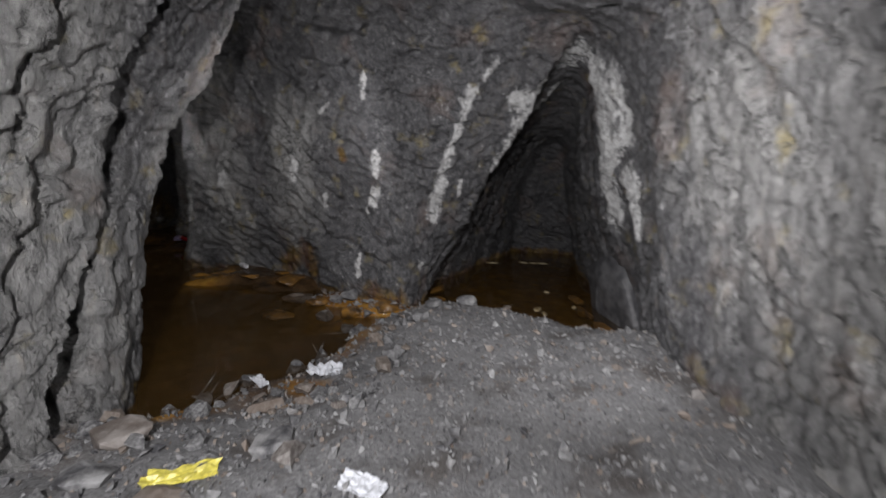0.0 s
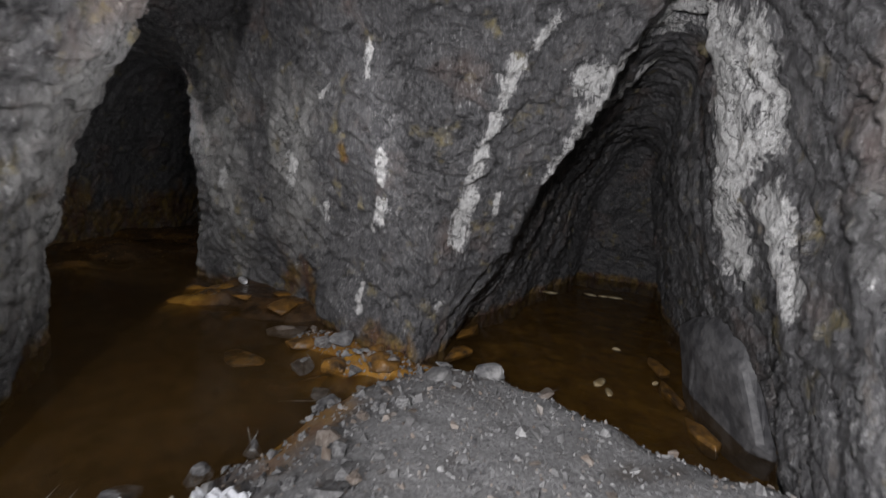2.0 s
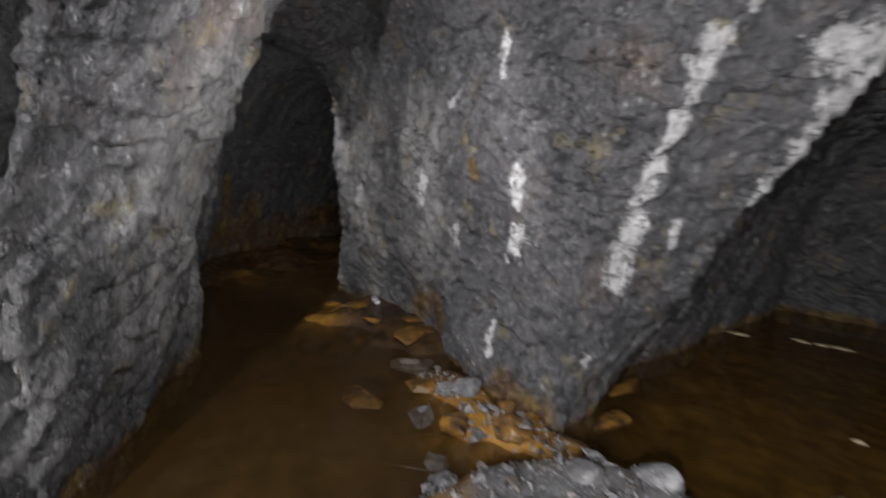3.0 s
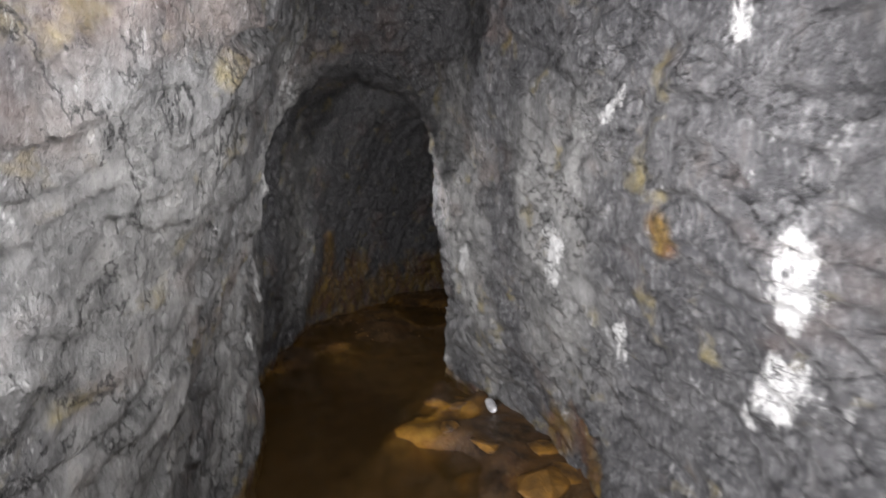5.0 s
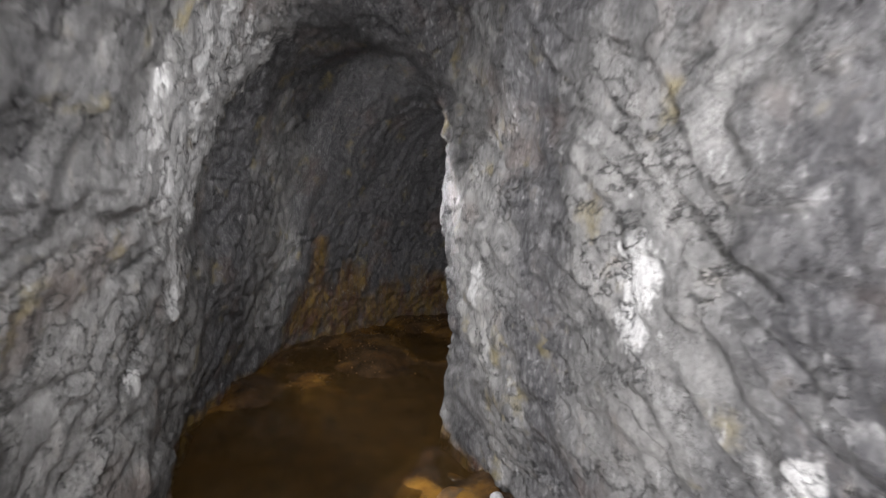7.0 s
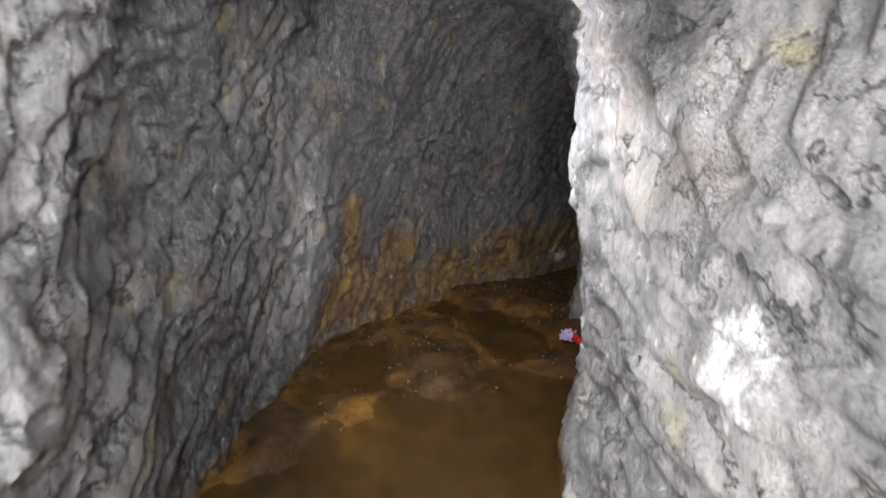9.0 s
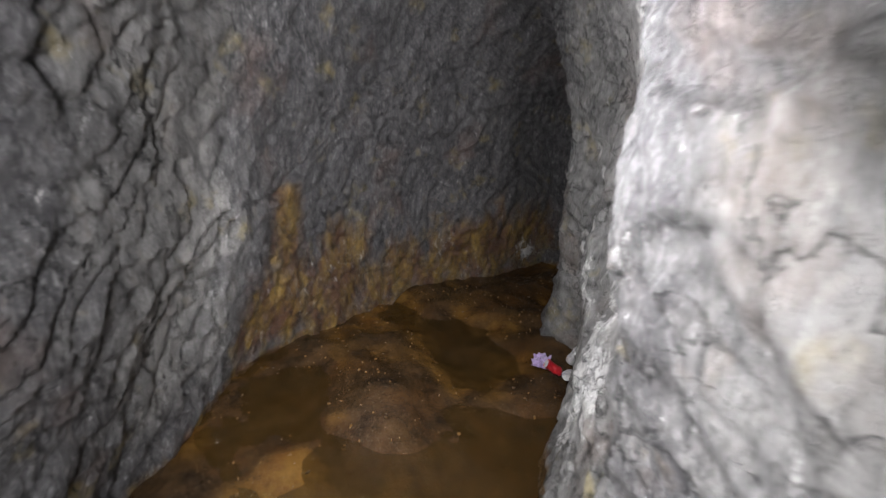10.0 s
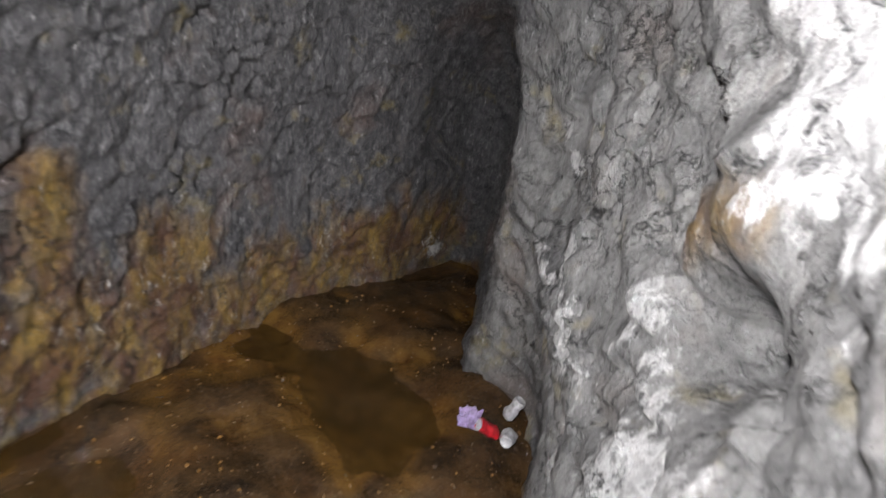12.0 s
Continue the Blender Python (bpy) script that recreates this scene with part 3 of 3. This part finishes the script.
def stone_material(name, dark, light, iron, rough=0.55):
    m, nt, bs = nodes_of(name)
    tc = nd(nt, "ShaderNodeTexCoord").outputs["Object"]
    info = nd(nt, "ShaderNodeObjectInfo").outputs["Random"]
    island = nd(nt, "ShaderNodeNewGeometry").outputs["Random Per Island"]
    a, b = tex_noise(nt, tc, 9, 5, 0.65), tex_noise(nt, tc, 70, 4, 0.7)
    col = ramp(nt, a, 0.4, 0.62, dark, light)
    pick = math_node(nt, "FRACT", math_node(nt, "ADD", info, island), 0.0)
    col = mix(nt, math_node(nt, "MULTIPLY", pick, 0.5), col, mix(nt, 0.5, light, (0.02, 0.02, 0.022, 1)))
    col = mix(nt, math_node(nt, "MULTIPLY", ramp(nt, pick, 0.72, 0.9), iron), col, (0.34, 0.17, 0.03, 1))
    nt.links.new(col, bs.inputs["Base Color"])
    bs.inputs["Roughness"].default_value = rough
    b1 = bump(nt, bs, a, 0.5, 0.02)
    bump(nt, bs, b, 0.5, 0.006, b1)
    return m


GRIT = stone_material("grey_slate_stone", (0.055, 0.055, 0.06, 1), (0.30, 0.30, 0.30, 1), 0.18)
RUST = stone_material("iron_stained_stone", (0.035, 0.022, 0.013, 1), (0.25, 0.125, 0.024, 1), 0.2, 0.3)
SLAB = stone_material("dark_slate_block", (0.05, 0.05, 0.055, 1), (0.16, 0.16, 0.165, 1), 0.0)


def hull(rng, size, points=11):
    """An angular broken stone."""
    bm = bmesh.new()
    for _ in range(points):
        d = Vector(rng.normal(size=3)).normalized() * rng.uniform(0.75, 1.0)
        bm.verts.new((d.x * size[0] / 2, d.y * size[1] / 2, d.z * size[2] / 2))
    got = bmesh.ops.convex_hull(bm, input=bm.verts)
    bmesh.ops.delete(bm, geom=list({e for e in got["geom_interior"] + got["geom_unused"] if isinstance(e, bmesh.types.BMVert)}), context="VERTS")
    return bm


def boulder(size, seed, material, label, at, turn=(0, 0, 0), name="boulder", group=""):
    """A worn block: a hull cut into facets, bevelled and roughened."""
    rng = np.random.default_rng(seed)
    bm = hull(rng, size, 16)
    bmesh.ops.bevel(bm, geom=bm.edges[:], offset=min(size) * 0.07, segments=2, affect="EDGES", profile=0.6)
    bmesh.ops.triangulate(bm, faces=bm.faces[:])
    bmesh.ops.subdivide_edges(bm, edges=[e for e in bm.edges if e.calc_length() > min(size) * 0.25], cuts=2, use_grid_fill=True)
    for v in bm.verts:
        v.co += v.co.normalized() * 0.05 * min(size) * noise.noise(v.co * 9 / max(size) + Vector((seed, 0, 0)))
    ob = part(name, bm, material)
    ob.matrix_world = pose(*at, *turn)
    return tagged(ob, label, "rock", group)


def ground(x, y):
    return float(floor_height(np.array([[x]]), np.array([[y]]))[0][0, 0])


# boulders along the water's edge and round the foot of the pillar
boulder((0.55, 1.6, 1.75), 7, SLAB, "dark slate block standing in water beside the white vein", (2.08, 4.9, 0.08), (3, -6, 9))
for k, (x, y, sx, sy, sz, mat) in enumerate([
        (-0.62, 1.72, 0.34, 0.26, 0.14, GRIT), (-0.45, 1.42, 0.28, 0.22, 0.10, GRIT), (-0.80, 2.42, 0.20, 0.17, 0.16, GRIT), (-0.58, 2.62, 0.26, 0.2, 0.18, GRIT),
        (-0.42, 2.86, 0.18, 0.16, 0.14, GRIT), (-0.30, 3.12, 0.2, 0.16, 0.12, GRIT), (-0.22, 2.2, 0.24, 0.17, 0.10, GRIT),
        (0.1, 1.75, 0.3, 0.24, 0.10, GRIT), (-0.1, 1.35, 0.26, 0.2, 0.09, GRIT), (0.0, 4.05, 0.26, 0.2, 0.14, GRIT), (0.35, 3.85, 0.2, 0.2, 0.12, GRIT),
        (0.6, 4.05, 0.26, 0.2, 0.14, GRIT), (-0.25, 3.6, 0.24, 0.2, 0.16, GRIT), (0.95, 3.95, 0.18, 0.16, 0.1, GRIT)]):
    boulder((sx, sy, sz), 20 + k, mat, "angular grey slate stone lying on the gravel bank", (x, y, ground(x, y) + sz * 0.22), (0, 0, 37 * k), "stone_block", "stones on the bank")
for k, (x, y, sx, sy, sz) in enumerate([
        (-1.16, 3.9, 0.42, 0.26, 0.12), (-0.9, 4.24, 0.36, 0.22, 0.12), (-0.74, 4.02, 0.26, 0.2, 0.13), (-0.45, 4.0, 0.3, 0.26, 0.18), (-0.16, 4.15, 0.34, 0.24, 0.2),
        (-0.6, 4.3, 0.3, 0.22, 0.16), (-0.3, 4.32, 0.24, 0.2, 0.16), (0.12, 4.3, 0.22, 0.18, 0.14), (-1.25, 4.5, 0.46, 0.3, 0.14), (-1.5, 4.72, 0.5, 0.32, 0.16),
        (-1.0, 4.5, 0.3, 0.26, 0.14), (-0.4, 3.75, 0.2, 0.16, 0.1)]):
    boulder((sx, sy, sz), 60 + k, RUST if k % 3 != 2 else GRIT, "iron-stained orange stone in shallow water beside the pillar", (x, y, max(-0.045, ground(x, y) + sz * 0.02)), (0, 0, 51 * k), "stone_block", "stones at the pillar foot")
for k, (x, y, sx, sy) in enumerate([(1.72, 5.35, 0.16, 0.5), (1.76, 4.85, 0.16, 0.55), (1.85, 4.35, 0.18, 0.5), (0.2, 4.75, 0.2, 0.45), (0.12, 5.3, 0.16, 0.6)]):
    boulder((sx, sy, 0.12), 110 + k, RUST, "orange iron-crusted ledge stone at the waterline", (x, y, -0.01), (0, 0, 12 if k < 3 else -8), "stone_block", "ledge stones in the bay")
for k, (x, y, sx, sy) in enumerate([(-2.0, 4.75, 0.3, 0.2), (-1.75, 4.95, 0.34, 0.24), (-2.55, 5.0, 0.26, 0.2), (-2.3, 4.7, 0.2, 0.16), (-1.5, 4.9, 0.3, 0.2), (-2.75, 5.15, 0.24, 0.18)]):
    boulder((sx, sy, 0.07), 130 + k, RUST, "flat stained stone half sunk in brown mud", (x, y, ground(x, y) - 0.012), (0, 0, 43 * k), "stone_block", "stones on the mud shoal")


# litter
def metal(name, colour, rough, metallic=1.0):
    m, nt, bs = nodes_of(name)
    tc = nd(nt, "ShaderNodeTexCoord").outputs["Object"]
    a = tex_noise(nt, tc, 40, 4, 0.6)
    col = mix(nt, ramp(nt, a, 0.45, 0.75), colour, tuple(c * 0.45 for c in colour[:3]) + (1,))
    nt.links.new(col, bs.inputs["Base Color"])
    bs.inputs["Metallic"].default_value, bs.inputs["Roughness"].default_value = metallic, rough
    bump(nt, bs, a, 0.25, 0.004)
    return m


SILVER = metal("crushed_aluminium", (0.72, 0.72, 0.74, 1), 0.35, 0.35)
REDTIN = metal("red_painted_tin", (0.50, 0.018, 0.028, 1), 0.3, 0.0)
LILAC = metal("lilac_plastic", (0.52, 0.42, 0.66, 1), 0.5, 0.0)
YELLOW = metal("yellow_film", (0.62, 0.55, 0.10, 1), 0.35, 0.0)
TISSUE = metal("dirty_white_paper", (0.62, 0.64, 0.68, 1), 0.8, 0.0)


def tube(bm, rings, seg=24, crush=0.0, seed=0):
    """A turned body from (radius, height) rings, dented by crush."""
    rows = []
    for r, h in rings:
        row = []
        for k in range(seg):
            a = 2 * math.pi * k / seg
            p = Vector((r * math.cos(a), r * math.sin(a), h))
            n = noise.noise(p * 32 + Vector((seed * 3.1, 0, 0)))
            row.append(bm.verts.new((p.x * (1 + crush * n), p.y * (1 + crush * n) * (1 - 0.5 * crush), h + 0.02 * crush * n)))
        rows.append(row)
    for a, b in zip(rows, rows[1:]):
        for k in range(seg):
            bm.faces.new((a[k], a[(k + 1) % seg], b[(k + 1) % seg], b[k]))
    return rows


def drink_can(at, turn, material, label, crush, seed):
    root = new("drink_can")
    bm = bmesh.new()
    rings = [(0.024, 0.002), (0.027, 0.0), (0.033, 0.009)] + [(0.033, 0.009 + 0.0125 * i) for i in range(1, 8)] + [(0.033, 0.104), (0.027, 0.116), (0.0265, 0.119)]
    rows = tube(bm, rings, 24, crush, seed)
    bm.faces.new(rows[0][::-1])
    part("body", bm, material, root, smooth=True)
    bm = bmesh.new()
    rows = tube(bm, [(0.0275, 0.118), (0.0275, 0.1205), (0.0255, 0.1205), (0.0245, 0.1165), (0.004, 0.1165)], 24, crush * 0.3, seed)
    bm.faces.new(rows[-1])
    part("lid", bm, SILVER, root, "bare aluminium lid", True)
    root.matrix_world = pose(*at, *turn)
    return tagged(root, label, "can")


drink_can((-2.33, 5.08, ground(-2.33, 5.08) + 0.036), (90, 0, 60), SILVER, "bare silver drink can lying on a mud shoal", 0.12, 1)
CANS = ground(-4.35, 6.56) + 0.035
drink_can((-4.32, 6.56, CANS + 0.01), (55, 25, -50), REDTIN, "crushed red drink can lying in wet mud", 0.5, 4)
drink_can((-4.34, 6.66, CANS + 0.05), (20, -12, 150), SILVER, "crushed silver drink can leaning at the rock wall", 0.4, 6)
drink_can((-4.29, 6.64, CANS), (75, 0, 20), SILVER, "flattened silver drink can lying in wet mud", 0.5, 9)


def crumple(name, size, material, label, category, at, turn, seed, fold=0.35):
    """A creased scrap with thickness."""
    bm = bmesh.new()
    bmesh.ops.create_grid(bm, x_segments=14, y_segments=10, size=0.5)
    for v in bm.verts:
        n = noise.noise(v.co * 4.5 + Vector((seed, 1, 2))) + 0.6 * abs(noise.noise(v.co * 9 + Vector((seed, 5, 2))))
        v.co = Vector((v.co.x * size[0] * (1 + 0.2 * n), v.co.y * size[1] * (1 + 0.25 * n), n * fold * size[1]))
    ob = part(name, bm, material)
    ob.modifiers.new("thickness", "SOLIDIFY").thickness = 0.002
    ob.matrix_world = pose(*at, *turn)
    return tagged(ob, label, category)


crumple("plastic_scrap", (0.11, 0.09), LILAC, "crumpled lilac plastic scrap beside a red can", "plastic scrap", (-4.46, 6.52, CANS + 0.03), (35, 0, 30), 3, 0.5)


def litter_at(name, size, material, label, category, x, y, turn, seed, fold=0.3):
    crumple(name, size, material, label, category, (x, y, ground(x, y) + 0.03), (4, 3, turn), seed, fold)


litter_at("food_wrapper", (0.24, 0.09), YELLOW, "torn yellow plastic wrapper on the stones", "wrapper", -0.13, 1.50, 38, 11)
litter_at("paper_scrap", (0.20, 0.13), TISSUE, "crumpled wet white paper on the gravel", "paper", -0.10, 2.66, 20, 12, 0.4)
litter_at("paper_scrap", (0.16, 0.09), TISSUE, "dirty white paper scrap on the gravel", "paper", 0.56, 1.52, -10, 15, 0.2)
litter_at("paper_scrap", (0.14, 0.06), TISSUE, "dirty white paper scrap among grey stones", "paper", -0.45, 2.5, -35, 17, 0.3)


def floating(x, y, length, turn, seed, label):
    bm = bmesh.new()
    bmesh.ops.create_icosphere(bm, subdivisions=3, radius=1)
    for v in bm.verts:
        n = 1 + 0.3 * noise.noise(v.co * 1.7 + Vector((seed, 0, 0)))
        v.co = Vector((v.co.x * length * 0.5 * n, v.co.y * length * 0.2 * n, v.co.z * 0.018))
    ob = part("foam_flake", bm, FOAM, smooth=True)
    ob.matrix_world = pose(x, y, 0.004, 0, 0, turn)
    tagged(ob, label, "foam", "scum on the pool")


FOAM = stone_material("pale_scum", (0.20, 0.14, 0.06, 1), (0.42, 0.35, 0.22, 1), 0.2)
for k, (x, y, size, turn) in enumerate([(0.62, 7.35, 0.22, 10), (1.12, 7.6, 0.16, -12), (1.28, 7.62, 0.13, 8), (1.42, 7.66, 0.20, 3), (1.27, 4.80, 0.17, 70), (1.33, 4.66, 0.11, 100), (1.66, 5.0, 0.06, 40), (1.4, 5.6, 0.07, 0)]):
    floating(x, y, size, turn, k * 2.3, "pale scum flake floating on brown water")

# ---- gravel and stones of the bank: small pieces last ----
floor_ob = bpy.data.objects["floor"]
rng = np.random.default_rng(5)
STONES = []
for k in range(10):
    bm = hull(rng, (1.0, rng.uniform(0.6, 0.9), rng.uniform(0.35, 0.6)), 10)
    mesh = bpy.data.meshes.new("stone")
    bm.to_mesh(mesh)
    bm.free()
    mesh.materials.append(GRIT)
    STONES.append(mesh)
made = 0
while made < 290:
    x, y = rng.uniform(-1.1, 1.9), rng.uniform(0.9, 4.3)
    left_share = 1.0 if x < 0.35 else 0.3
    if rng.uniform() > left_share:
        continue
    z = ground(x, y)
    if z < -0.05:
        continue
    size = (0.035 + 0.20 * rng.uniform() ** 2.5) * (1 if x < 0.35 else 0.4)
    ob = new("stone", STONES[made % 10])
    ob.parent = floor_ob
    ob.matrix_world = pose(x, y, z + size * 0.12, rng.uniform(-25, 25), rng.uniform(-25, 25), rng.uniform(0, 360)) @ Matrix.Diagonal((size, size, size, 1))
    made += 1


def grit(name, count, x0, x1, y0, y1, low, high, least, most, material, label, seed):
    """Countless small chips, one sheet of stuff."""
    r = np.random.default_rng(seed)
    base = []
    for k in range(8):
        bm = hull(r, (1.0, 0.8, 0.6), 7)
        bm.verts.ensure_lookup_table()
        bm.verts.index_update()
        base.append((np.array([v.co[:] for v in bm.verts]), [[v.index for v in f.verts] for f in bm.faces]))
        bm.free()
    px, py = r.uniform(x0, x1, count), r.uniform(y0, y1, count)
    pz = floor_height(px[:, None], py[:, None])[0][:, 0]
    verts, faces, start = [], [], 0
    for x, y, z in zip(px, py, pz):
        if not least < z < most:
            continue
        bv, bf = base[r.integers(8)]
        s = low + (high - low) * r.uniform() ** 3
        m = np.array(Euler(r.uniform(0, 6.3, 3)).to_matrix())
        verts.append(bv @ m.T * s + (x, y, z + s * 0.1))
        faces += [[i + start for i in f] for f in bf]
        start += len(bv)
    mesh = bpy.data.meshes.new(name)
    mesh.from_pydata(np.concatenate(verts).tolist(), [], faces)
    mesh.materials.append(material)
    return tagged(new(name, mesh), label, "gravel", kind="stuff")


grit("gravel", 14000, -1.3, 2.1, 0.5, 4.4, 0.010, 0.045, -0.01, 0.6, GRIT, "loose grey slate gravel covering the bank", 41)
grit("slate_chips", 1500, -1.2, 2.0, 0.6, 4.4, 0.03, 0.11, -0.01, 0.6, GRIT, "broken slate chips scattered over the gravel bank", 47)
grit("mud_chips", 1500, -6.0, -3.6, 4.6, 8.4, 0.008, 0.04, -0.01, 0.4, RUST, "small stained chips scattered over wet mud", 43)
